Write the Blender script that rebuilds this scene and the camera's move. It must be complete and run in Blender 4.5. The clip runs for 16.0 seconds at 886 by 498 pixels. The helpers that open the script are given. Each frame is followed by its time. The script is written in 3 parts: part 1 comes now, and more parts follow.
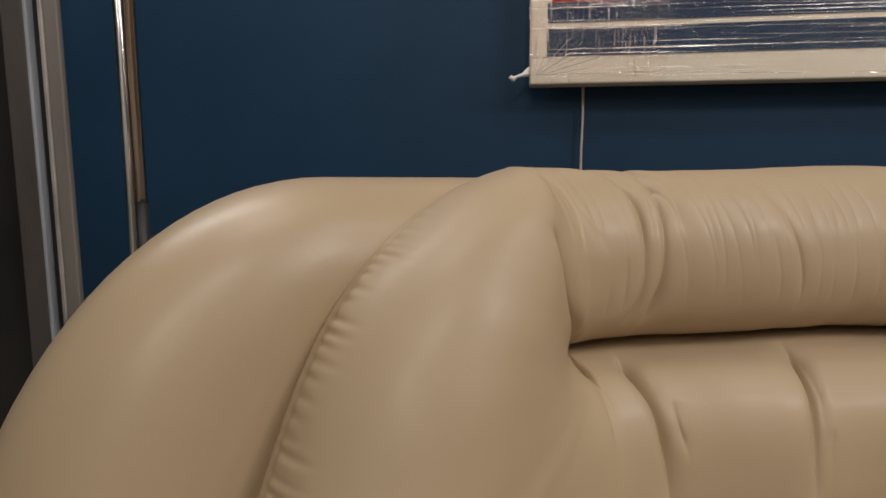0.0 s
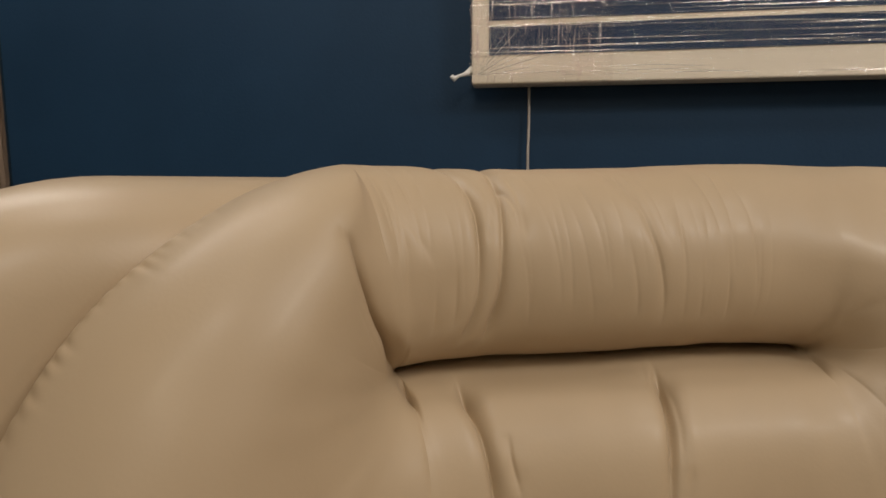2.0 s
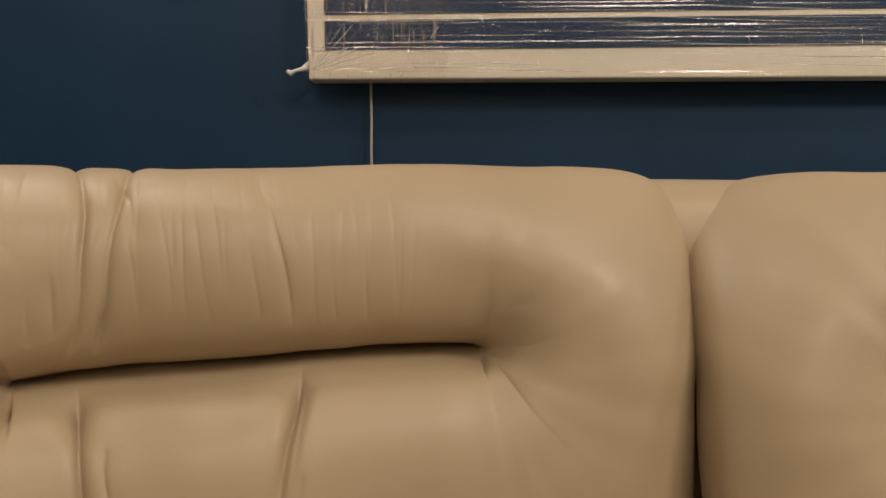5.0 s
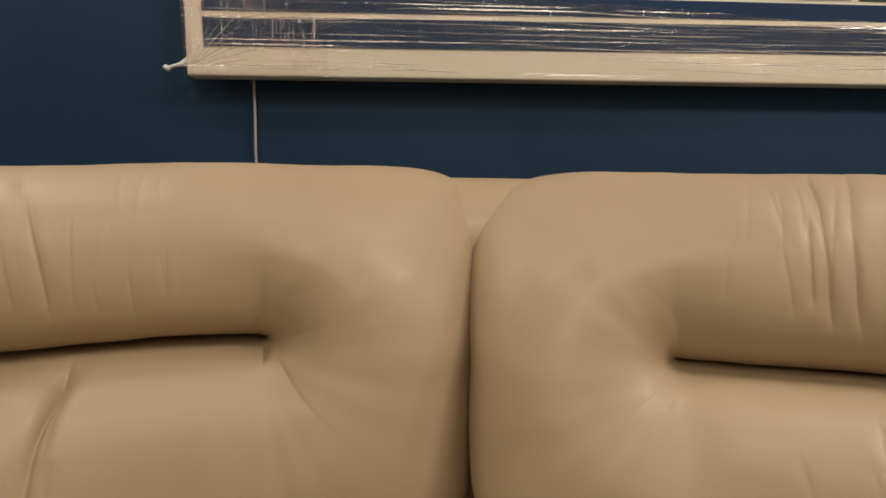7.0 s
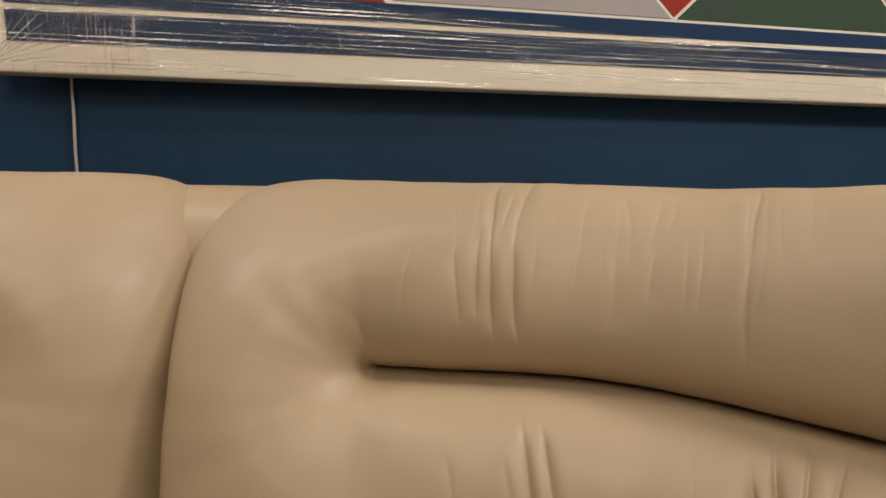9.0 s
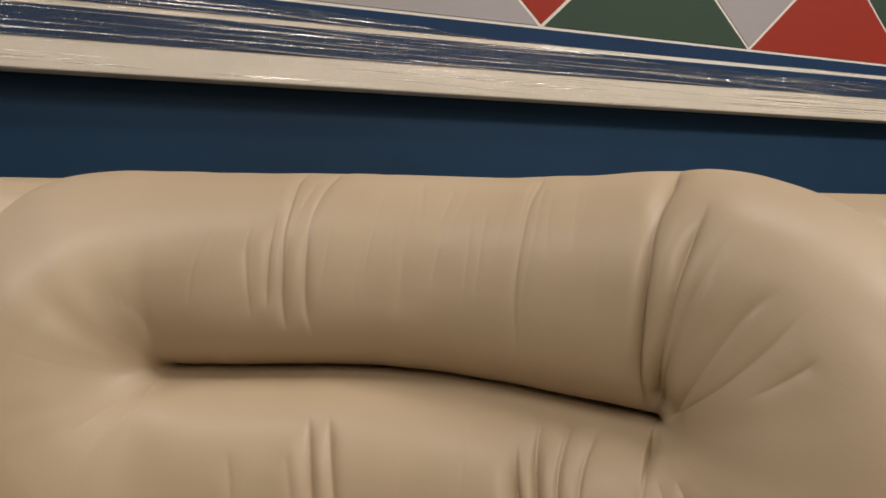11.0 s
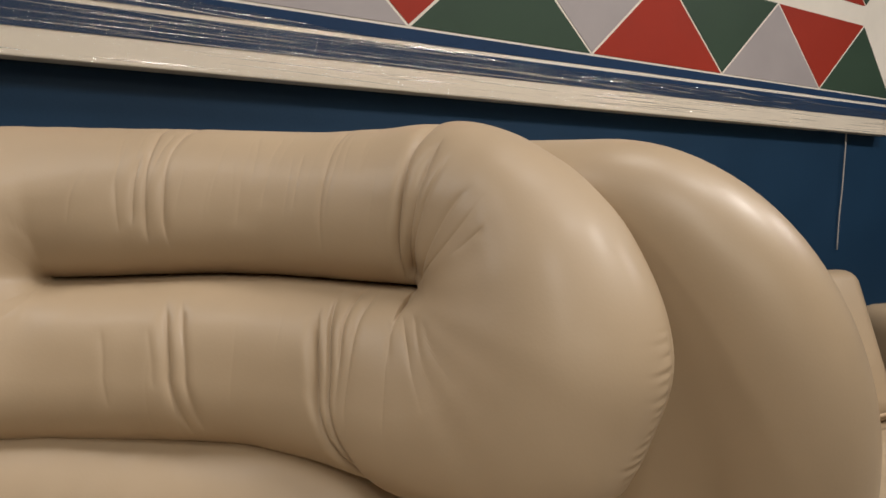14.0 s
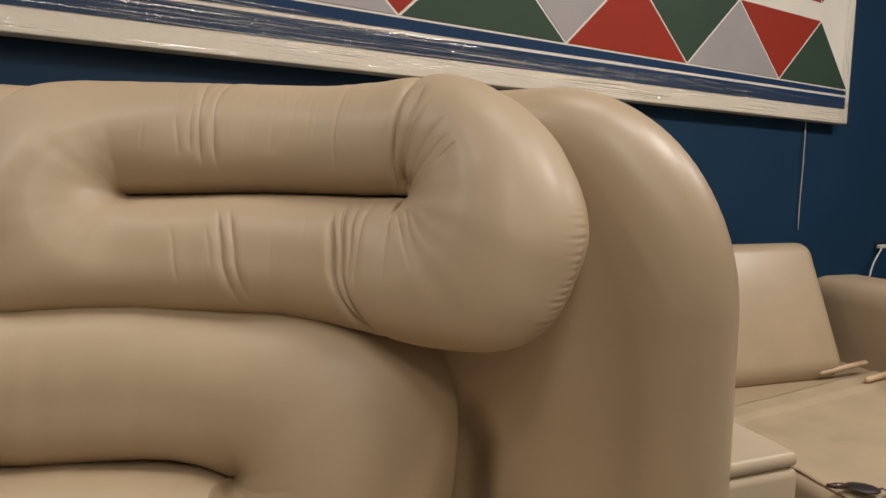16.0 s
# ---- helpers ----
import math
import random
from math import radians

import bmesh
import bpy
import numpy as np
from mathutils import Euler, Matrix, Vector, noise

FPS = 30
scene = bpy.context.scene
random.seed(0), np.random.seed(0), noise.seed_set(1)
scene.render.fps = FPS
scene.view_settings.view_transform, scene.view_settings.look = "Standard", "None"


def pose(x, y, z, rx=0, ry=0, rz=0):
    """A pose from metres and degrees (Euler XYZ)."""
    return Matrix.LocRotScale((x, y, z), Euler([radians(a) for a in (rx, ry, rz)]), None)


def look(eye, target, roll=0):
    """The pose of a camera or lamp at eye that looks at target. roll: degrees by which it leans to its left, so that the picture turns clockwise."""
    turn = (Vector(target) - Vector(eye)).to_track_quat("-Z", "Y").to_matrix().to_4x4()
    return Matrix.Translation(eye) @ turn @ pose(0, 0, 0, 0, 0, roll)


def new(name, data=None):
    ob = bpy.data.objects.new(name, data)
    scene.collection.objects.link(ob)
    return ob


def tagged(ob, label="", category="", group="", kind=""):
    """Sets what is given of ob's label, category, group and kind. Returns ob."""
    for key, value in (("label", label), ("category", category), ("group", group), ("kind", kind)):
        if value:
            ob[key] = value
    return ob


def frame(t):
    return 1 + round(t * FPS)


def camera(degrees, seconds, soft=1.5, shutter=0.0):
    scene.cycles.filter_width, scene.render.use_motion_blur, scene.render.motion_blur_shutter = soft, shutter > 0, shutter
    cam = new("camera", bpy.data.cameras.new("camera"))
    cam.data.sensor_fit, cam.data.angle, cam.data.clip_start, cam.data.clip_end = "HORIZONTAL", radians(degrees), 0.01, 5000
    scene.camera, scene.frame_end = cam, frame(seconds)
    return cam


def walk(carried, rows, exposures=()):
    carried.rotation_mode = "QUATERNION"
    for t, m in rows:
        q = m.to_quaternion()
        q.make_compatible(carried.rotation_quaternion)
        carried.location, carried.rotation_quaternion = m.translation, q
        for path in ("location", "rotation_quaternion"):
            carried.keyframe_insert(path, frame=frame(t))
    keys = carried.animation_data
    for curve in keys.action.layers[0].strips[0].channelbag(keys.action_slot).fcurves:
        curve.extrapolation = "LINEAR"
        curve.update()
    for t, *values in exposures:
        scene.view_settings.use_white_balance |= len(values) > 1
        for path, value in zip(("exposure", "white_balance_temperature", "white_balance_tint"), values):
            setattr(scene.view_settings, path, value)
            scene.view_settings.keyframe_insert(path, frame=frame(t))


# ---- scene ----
# Tub sofa seen from its seat, in front of a navy wall with a wrapped painting.
# ---- camera ----
cam = camera(75.0, 16.0, soft=1.6)
DROP = 0.28
PATH = [
    (0, (0.182, 0.157, 1.239), (-0.042, 2.129, 0.993), -0.15),
    (0.5, (0.207, 0.18, 1.238), (-0.018, 2.153, 1.001), 0.05),
    (1, (0.236, 0.195, 1.24), (0.0, 2.168, 1.01), 0.0),
    (1.5, (0.265, 0.209, 1.237), (0.025, 2.183, 1.017), -0.2),
    (2, (0.295, 0.222, 1.234), (0.069, 2.197, 1.009), -0.2),
    (2.5, (0.327, 0.231, 1.238), (0.104, 2.206, 1.018), -0.3),
    (3, (0.359, 0.243, 1.24), (0.166, 2.221, 1.023), -0.35),
    (3.5, (0.391, 0.247, 1.24), (0.221, 2.228, 1.022), -0.35),
    (4, (0.428, 0.249, 1.239), (0.308, 2.232, 1.014), -0.2),
    (6.5, (0.579, 0.226, 1.235), (0.673, 2.207, 0.983), -0.1),
    (7, (0.616, 0.216, 1.238), (0.765, 2.194, 0.986), 0.1),
    (7.5, (0.663, 0.205, 1.239), (0.862, 2.178, 0.986), 0.2),
    (8, (0.709, 0.194, 1.245), (0.98, 2.158, 0.985), 0.1),
    (8.5, (0.754, 0.195, 1.241), (1.087, 2.151, 0.991), 0.2),
    (9, (0.786, 0.196, 1.243), (1.185, 2.14, 1.001), 0.3),
    (11.5, (0.876, 0.155, 1.23), (1.624, 1.997, 1.011), 0.2),
    (12, (0.887, 0.123, 1.231), (1.698, 1.938, 1.014), 0.1),
    (12.5, (0.905, 0.095, 1.231), (1.764, 1.888, 1.018), -0.0),
    (13, (0.906, 0.067, 1.225), (1.81, 1.838, 1.011), 0.1),
    (13.5, (0.894, 0.034, 1.207), (1.83, 1.788, 0.994), 0.2),
    (14, (0.878, 0.006, 1.184), (1.842, 1.745, 0.97), 0.2),
    (14.5, (0.86, -0.027, 1.17), (1.838, 1.705, 0.957), 0.2),
    (15, (0.841, -0.065, 1.15), (1.831, 1.659, 0.934), 0.2),
    (15.5, (0.818, -0.105, 1.131), (1.811, 1.617, 0.915), 0.2),
    (16, (0.802, -0.144, 1.113), (1.798, 1.576, 0.897), 0.2),
]
walk(cam, [(t, look((ex, ey, ez - DROP), (tx, ty, tz - DROP), roll)) for t, (ex, ey, ez), (tx, ty, tz), roll in PATH],
     [(0.0, -0.22, 6000, 10), (2.5, -0.26, 6450, 10), (4.0, -0.24, 6680, 10), (7.0, -0.18, 6750, 10), (9.0, -0.09, 6380, 10), (12.0, -0.07, 5990, 10), (16.0, -0.10, 6060, 10)])

# ---- world and light ----
world = bpy.data.worlds.new("room_dark")
world.use_nodes = True
world.node_tree.nodes["Background"].inputs[0].default_value = (0.9, 0.85, 0.8, 1)
world.node_tree.nodes["Background"].inputs[1].default_value = 0.03
scene.world = world
WARM = (1.0, 0.905, 0.81)
AMBER = (1.0, 0.86, 0.66)
CEIL = 2.75


def lamp(name, x, y, sx, sy, watts, colour):
    d = bpy.data.lights.new(name, "AREA")
    d.shape, d.size, d.size_y, d.energy, d.color = "RECTANGLE", sx, sy, watts, colour
    ob = new(name, d)
    ob.matrix_world = pose(x, y, CEIL - 0.09)
    return ob


# All out of view; the last one is a fill added to lift the front faces.
LAMPS = [(-1.0, 1.05, 1.4, 0.25, 22.0), (0.45, -0.85, 0.5, 0.35, 11.5), (1.70, -0.30, 0.5, 0.35, 11.0), (0.0, 0.45, 0.6, 0.25, 6.5), (1.45, 0.40, 0.6, 0.25, 6.5), (2.55, -0.52, 0.55, 0.35, 38.0),
         (4.35, -0.40, 0.6, 0.3, 37.0), (-0.05, -1.7, 0.25, 0.6, 15.0), (0.7, -2.6, 0.9, 0.3, 20.0)]
for lx, ly, lsx, lsy, lw in LAMPS:
    lamp("unseen_lamp", lx, ly, lsx, lsy, lw, WARM if ly > -1 else AMBER)


# ---- materials ----
def material(name, base, rough=0.5, metal=0.0, spec=0.5):
    m = bpy.data.materials.new(name)
    m.use_nodes = True
    b = m.node_tree.nodes["Principled BSDF"]
    b.inputs["Base Color"].default_value = (*base, 1)
    b.inputs["Roughness"].default_value = rough
    b.inputs["Metallic"].default_value = metal
    b.inputs["Specular IOR Level"].default_value = spec
    return m, m.node_tree, b


def noise_node(nt, scale, detail=4.0, rough=0.55, stretch=(1, 1, 1), coord="Object"):
    tc, mp, nz = nt.nodes.new("ShaderNodeTexCoord"), nt.nodes.new("ShaderNodeMapping"), nt.nodes.new("ShaderNodeTexNoise")
    mp.inputs["Scale"].default_value = stretch
    nz.inputs["Scale"].default_value, nz.inputs["Detail"].default_value, nz.inputs["Roughness"].default_value = scale, detail, rough
    nt.links.new(tc.outputs[coord], mp.inputs[0])
    nt.links.new(mp.outputs[0], nz.inputs[0])
    return nz


def ramp(nt, source, stops):
    r = nt.nodes.new("ShaderNodeValToRGB")
    while len(r.color_ramp.elements) < len(stops):
        r.color_ramp.elements.new(0.5)
    for e, (p, c) in zip(r.color_ramp.elements, stops):
        e.position, e.color = p, (*c, 1)
    nt.links.new(source, r.inputs[0])
    return r


def bump(nt, b, heights, distance=0.001, strength=1.0):
    """Chains height sources into one normal: (socket, distance) pairs."""
    last = None
    for socket, dist in heights:
        n = nt.nodes.new("ShaderNodeBump")
        n.inputs["Strength"].default_value, n.inputs["Distance"].default_value = strength, dist
        nt.links.new(socket, n.inputs["Height"])
        if last:
            nt.links.new(last.outputs[0], n.inputs["Normal"])
        last = n
    nt.links.new(last.outputs[0], b.inputs["Normal"])


def mottled(name, base, rough, spread=0.08, scale=6.0, fine=90.0, relief=0.0004, spec=0.5, metal=0.0, stretch=(1, 1, 1)):
    """A surface with stains at two scales and a fine relief."""
    m, nt, b = material(name, base, rough, metal, spec)
    big, small = noise_node(nt, scale, 5, 0.6, stretch), noise_node(nt, fine, 3, 0.6, stretch)
    lo, hi = [c * (1 - spread) for c in base], [min(1, c * (1 + spread)) for c in base]
    r = ramp(nt, big.outputs[0], [(0.3, lo), (0.7, hi)])
    nt.links.new(r.outputs[0], b.inputs["Base Color"])
    rr = nt.nodes.new("ShaderNodeMapRange")
    rr.inputs["To Min"].default_value, rr.inputs["To Max"].default_value = rough * 0.85, min(1, rough * 1.15)
    nt.links.new(big.outputs[0], rr.inputs["Value"])
    nt.links.new(rr.outputs[0], b.inputs["Roughness"])
    bump(nt, b, [(small.outputs[0], relief)])
    return m


def leather(name, base, rough=0.4):
    m, nt, b = material(name, base, rough, 0.0, 0.42)
    b.inputs["Coat Weight"].default_value, b.inputs["Coat Roughness"].default_value = 0.11, 0.25
    big = noise_node(nt, 3.5, 4, 0.6)
    lo, hi = [c * 0.92 for c in base], [c * 1.06 for c in base]
    r = ramp(nt, big.outputs[0], [(0.3, lo), (0.7, hi)])
    nt.links.new(r.outputs[0], b.inputs["Base Color"])
    rr = nt.nodes.new("ShaderNodeMapRange")
    rr.inputs["To Min"].default_value, rr.inputs["To Max"].default_value = rough * 0.85, rough * 1.2
    nt.links.new(noise_node(nt, 14.0, 4, 0.6).outputs[0], rr.inputs["Value"])
    nt.links.new(rr.outputs[0], b.inputs["Roughness"])
    tc, vo = nt.nodes.new("ShaderNodeTexCoord"), nt.nodes.new("ShaderNodeTexVoronoi")
    vo.inputs["Scale"].default_value = 420
    nt.links.new(tc.outputs["Object"], vo.inputs["Vector"])
    soft = noise_node(nt, 45.0, 3, 0.5)
    bump(nt, b, [(soft.outputs[0], 0.00008), (vo.outputs["Distance"], 0.000025)])
    return m


LEATHER = leather("beige_leather", (0.41, 0.309, 0.196), 0.50)
LEATHER_TAUT = leather("taut_beige_leather", (0.41, 0.309, 0.196), 0.40)
LEATHER_PALE = leather("pale_leather", (0.48, 0.385, 0.265), 0.42)
WALL = mottled("navy_wall_paint", (0.0125, 0.040, 0.083), 0.55, 0.12, 2.2, 160.0, 0.0003, 0.22)
PLASTER = mottled("off_white_plaster", (0.50, 0.47, 0.43), 0.85, 0.05, 1.5, 60.0, 0.0006)
FLOOR = mottled("grey_concrete_floor", (0.19, 0.178, 0.162), 0.55, 0.15, 1.2, 25.0, 0.001)
CANVAS = mottled("cream_canvas", (0.83, 0.765, 0.65), 0.6, 0.04, 5.0, 700.0, 0.0002)
NAVY = mottled("navy_paint", (0.015, 0.040, 0.098), 0.6, 0.08, 6.0, 500.0, 0.0002, 0.15)
RED = mottled("brick_red_paint", (0.33, 0.030, 0.013), 0.6, 0.06, 5.0, 500.0, 0.0002, 0.2)
GREEN = mottled("bottle_green_paint", (0.040, 0.070, 0.044), 0.55, 0.07, 5.0, 500.0, 0.0002, 0.2)
GREY = mottled("lilac_grey_paint", (0.38, 0.34, 0.33), 0.55, 0.05, 5.0, 500.0, 0.0002)
CHROME = mottled("worn_chrome", (0.80, 0.80, 0.80), 0.20, 0.25, 9.0, 60.0, 0.0006, 0.5, 1.0, (1, 1, 0.25))
# chrome whose warm tint stands for a brown reflection
CHROME_REFLECT = mottled("chrome_with_brown_reflection", (0.78, 0.60, 0.46), 0.20, 0.25, 9.0, 60.0, 0.0006, 0.5, 1.0, (1, 1, 0.25))
BLACK = mottled("black_rubber", (0.015, 0.014, 0.013), 0.5, 0.2, 8.0, 80.0, 0.0004)
BROWN = mottled("brown_horn", (0.05, 0.025, 0.015), 0.3, 0.3, 30.0, 200.0, 0.0002)
ALU = mottled("dull_aluminium", (0.25, 0.222, 0.195), 0.45, 0.18, 5.0, 60.0, 0.0004, 0.5, 0.2, (1, 1, 0.2))
ALU_PALE = mottled("pale_aluminium", (0.5, 0.46, 0.42), 0.5, 0.3, 25.0, 60.0, 0.0006, 0.5, 0.4, (1, 1, 0.3))
ALU_BLUE = mottled("bluish_aluminium", (0.42, 0.44, 0.48), 0.4, 0.2, 12.0, 60.0, 0.0004, 0.5, 0.2, (1, 1, 0.2))
DARK_ALU = mottled("dark_aluminium", (0.095, 0.084, 0.074), 0.5, 0.25, 6.0, 60.0, 0.0005, 0.5, 0.2, (1, 1, 0.3))
DARK_METAL = mottled("dark_door_metal", (0.035, 0.032, 0.03), 0.5, 0.2, 3.0, 40.0, 0.0006, 0.4, 0.3)
CORD = mottled("grey_cord", (0.48, 0.43, 0.38), 0.7, 0.15, 30.0, 900.0, 0.0004)
WHITE_CABLE = mottled("white_cable", (0.7, 0.68, 0.64), 0.4, 0.05, 30.0, 200.0, 0.0001)
SHEET = mottled("brown_paper", (0.40, 0.305, 0.19), 0.7, 0.08, 7.0, 120.0, 0.0006)
WOOD = mottled("light_wood", (0.50, 0.36, 0.22), 0.55, 0.15, 9.0, 80.0, 0.0005, 0.4, 0.0, (0.3, 3, 3))
LAMP_BODY = mottled("white_enamel", (0.75, 0.75, 0.72), 0.4, 0.03, 6.0, 60.0, 0.0001)


def film_material(name, creases_by, puckers_by, folds_by, haze, weight, tint=(1, 1, 1), milk=0.04, passes=(0.91, 0.88, 0.83)):
    """Stretch film: mostly clear, with sharp creases that catch the lamps."""
    m = bpy.data.materials.new(name)
    m.use_nodes = True
    nt = m.node_tree
    nt.nodes.remove(nt.nodes["Principled BSDF"])
    out = nt.nodes["Material Output"]
    clear, gloss, mix = nt.nodes.new("ShaderNodeBsdfTransparent"), nt.nodes.new("ShaderNodeBsdfGlossy"), nt.nodes.new("ShaderNodeMixShader")
    clear.inputs[0].default_value = (*passes, 1)
    gloss.inputs["Roughness"].default_value = 0.06
    gloss.inputs["Color"].default_value = (*tint, 1)
    last = None
    for by, dist in ((creases_by, 0.0020), (puckers_by, 0.0013)):
        n = nt.nodes.new("ShaderNodeBump")
        n.inputs["Distance"].default_value = dist
        nt.links.new(noise_node(nt, 1.0, 5, 0.6, by).outputs[0], n.inputs["Height"])
        if last:
            nt.links.new(last.outputs[0], n.inputs["Normal"])
        last = n
    nt.links.new(last.outputs[0], gloss.inputs["Normal"])
    veil, under = nt.nodes.new("ShaderNodeBsdfDiffuse"), nt.nodes.new("ShaderNodeMixShader")
    veil.inputs[0].default_value = (0.60, 0.56, 0.50, 1)
    under.inputs[0].default_value = milk
    nt.links.new(clear.outputs[0], under.inputs[1])
    nt.links.new(veil.outputs[0], under.inputs[2])
    mask = ramp(nt, noise_node(nt, 1.0, 3, 0.5, folds_by).outputs[0], [(0.57, (0, 0, 0)), (0.64, (1, 1, 1))])
    gain = nt.nodes.new("ShaderNodeMath")
    gain.operation, gain.use_clamp = "MULTIPLY_ADD", True
    gain.inputs[1].default_value, gain.inputs[2].default_value = weight, haze
    nt.links.new(mask.outputs[0], gain.inputs[0])
    nt.links.new(gain.outputs[0], mix.inputs[0])
    nt.links.new(under.outputs[0], mix.inputs[1])
    nt.links.new(gloss.outputs[0], mix.inputs[2])
    nt.links.new(mix.outputs[0], out.inputs[0])
    return m


FILM = film_material("stretch_film", (1.8, 1.8, 380), (9, 9, 150), (1.5, 1.5, 260), 0.02, 0.68, (1, 0.96, 0.93), 0.028)
FILM_END = film_material("gathered_film", (260, 260, 9), (40, 40, 130), (230, 230, 11), 0.025, 0.42, (1.0, 0.82, 0.80), 0.006, (0.98, 0.965, 0.95))
# milky white, so that the strands read as glints on the film
FILM_GLINT = film_material("film_crease_glint", (60, 60, 400), (90, 90, 300), (9, 9, 60), 0.06, 0.30, (1, 1, 1), 0.34, (1, 1, 1))


# ---- mesh helpers ----
def part(name, bm, mat, parent=None, label="", smooth=False):
    """Links a bmesh as one mesh object, under a thing or a part if given."""
    me = bpy.data.meshes.new(name)
    bmesh.ops.recalc_face_normals(bm, faces=bm.faces)
    bm.to_mesh(me)
    bm.free()
    if smooth:
        me.polygons.foreach_set("use_smooth", [True] * len(me.polygons))
    me.materials.append(mat)
    ob = new(name, me)
    if parent:
        ob.parent = parent
    if label:
        ob["label"] = label
    return ob


def grid_mesh(rows, closed_u=False, closed_v=False):
    """A bmesh from rows of points; u runs along a row, v from row to row."""
    bm = bmesh.new()
    vs = [[bm.verts.new(p) for p in row] for row in rows]
    nv, nu = len(vs), len(vs[0])
    for j in range(nv if closed_v else nv - 1):
        for i in range(nu if closed_u else nu - 1):
            a, b = vs[j], vs[(j + 1) % nv]
            k = (i + 1) % nu
            bm.faces.new((a[i], a[k], b[k], b[i]))
    return bm


def box(x0, y0, z0, x1, y1, z1, bevel=0.0, m=None, segments=2):
    bm = bmesh.new()
    bmesh.ops.create_cube(bm, size=1.0)
    bmesh.ops.scale(bm, vec=(x1 - x0, y1 - y0, z1 - z0), verts=bm.verts)
    bmesh.ops.translate(bm, vec=((x0 + x1) / 2, (y0 + y1) / 2, (z0 + z1) / 2), verts=bm.verts)
    if bevel:
        bmesh.ops.bevel(bm, geom=bm.edges[:], offset=bevel, segments=segments, profile=0.5, affect="EDGES", clamp_overlap=True)
    if m is not None:
        bm.transform(m)
    return bm


def tube(points, radius, sides=10, taper=None):
    """A round bar along points."""
    pts = [Vector(p) for p in points]
    rows = []
    for n, p in enumerate(pts):
        d = (pts[min(n + 1, len(pts) - 1)] - pts[max(n - 1, 0)]).normalized()
        a = d.cross(Vector((0.31, 0.87, 0.38))).normalized()
        b = d.cross(a)
        r = radius * (taper[n] if taper else 1)
        rows.append([p + r * (math.cos(q) * a + math.sin(q) * b) for q in np.linspace(0, 2 * math.pi, sides, endpoint=False)])
    bm = grid_mesh(rows, closed_u=True)
    bm.verts.ensure_lookup_table()
    bm.faces.new([bm.verts[i] for i in range(sides)])
    bm.faces.new([bm.verts[len(bm.verts) - 1 - i] for i in range(sides)])
    return bm


def empty(name, label, category, group="", m=None):
    ob = new(name)
    if m is not None:
        ob.matrix_world = m
    return tagged(ob, label, category, group)


def smooth01(x):
    x = np.clip(x, 0, 1)
    return x * x * (3 - 2 * x)


# ---- structure ----
WALL_Y = 1.42
X0, X1, Y0 = -3.0, 6.2, -3.4
DOOR_L, DOOR_R = -2.0, -0.835      # opening in the far wall


def structure(name, bm, mat, label, category):
    return tagged(part(name, bm, mat), label, category, kind="structure")


def far_wall():
    bm = box(DOOR_R, WALL_Y, 0, X1, WALL_Y + 0.14, CEIL)
    for b2 in (box(X0, WALL_Y, 0, DOOR_L, WALL_Y + 0.14, CEIL), box(DOOR_L, WALL_Y, 2.15, DOOR_R, WALL_Y + 0.14, CEIL)):
        me = bpy.data.meshes.new("piece")
        b2.to_mesh(me)
        b2.free()
        bm.from_mesh(me)
        bpy.data.meshes.remove(me)
    structure("wall_north", bm, WALL, "matt navy blue painted wall behind the sofa", "wall")


far_wall()
structure("floor", box(X0, Y0, -0.12, X1, WALL_Y + 0.6, 0.0), FLOOR, "plain grey concrete floor of the room", "floor")
structure("ceiling", box(X0, Y0, CEIL, X1, WALL_Y + 0.6, CEIL + 0.12), PLASTER, "plain off-white plaster ceiling", "ceiling")
# Unseen walls: off-white to bounce light forward, navy at the sides to limit it.
structure("wall_south", box(X0, Y0 - 0.12, 0, X1, Y0, CEIL), PLASTER, "unseen off-white wall assumed behind the camera", "wall")
structure("wall_west", box(X0 - 0.12, Y0, 0, X0, WALL_Y + 0.14, CEIL), WALL, "unseen side wall, assumed navy", "wall")
structure("wall_east", box(X1, Y0, 0, X1 + 0.12, WALL_Y + 0.14, CEIL), WALL, "unseen side wall, assumed navy", "wall")


def door():
    d = tagged(new("door_1"), "dark metal door in a dull aluminium frame", "door", kind="structure")
    y = WALL_Y
    part("door_leaf", box(DOOR_L + 0.16, y + 0.03, 0.01, DOOR_R - 0.149, y + 0.07, 2.09, 0.004), DARK_METAL, d)
    part("frame_post", box(DOOR_R - 0.0365, y - 0.012, 0, DOOR_R, y + 0.12, 2.15, 0.004), ALU, d, "dull aluminium frame post")
    part("frame_lip", box(DOOR_R - 0.048, y - 0.014, 0, DOOR_R - 0.0370, y + 0.02, 2.14, 0.003), ALU_PALE, d, "pale chipped edge of the frame")
    # the gap between the posts, closed with a black strip
    part("gap_strip", box(DOOR_R - 0.0760, y + 0.006, 0, DOOR_R - 0.0485, y + 0.09, 2.13, 0.003), BLACK, d, "black strip set back in the frame's gap")
    part("edge_strip", box(DOOR_R - 0.0860, y - 0.012, 0, DOOR_R - 0.0765, y + 0.03, 2.12, 0.003), ALU_BLUE, d, "bright bluish metal edge strip")
    part("inner_post", box(DOOR_R - 0.1480, y - 0.008, 0, DOOR_R - 0.0865, y + 0.07, 2.13, 0.006), DARK_ALU, d, "worn dark grey metal inner post")
    part("inner_post", box(DOOR_L, y - 0.01, 0, DOOR_L + 0.15, y + 0.08, 2.13, 0.006), ALU, d)
    part("head_rail", box(DOOR_L + 0.15, y - 0.008, 2.09, DOOR_R - 0.052, y + 0.08, 2.149, 0.005), ALU, d)


door()


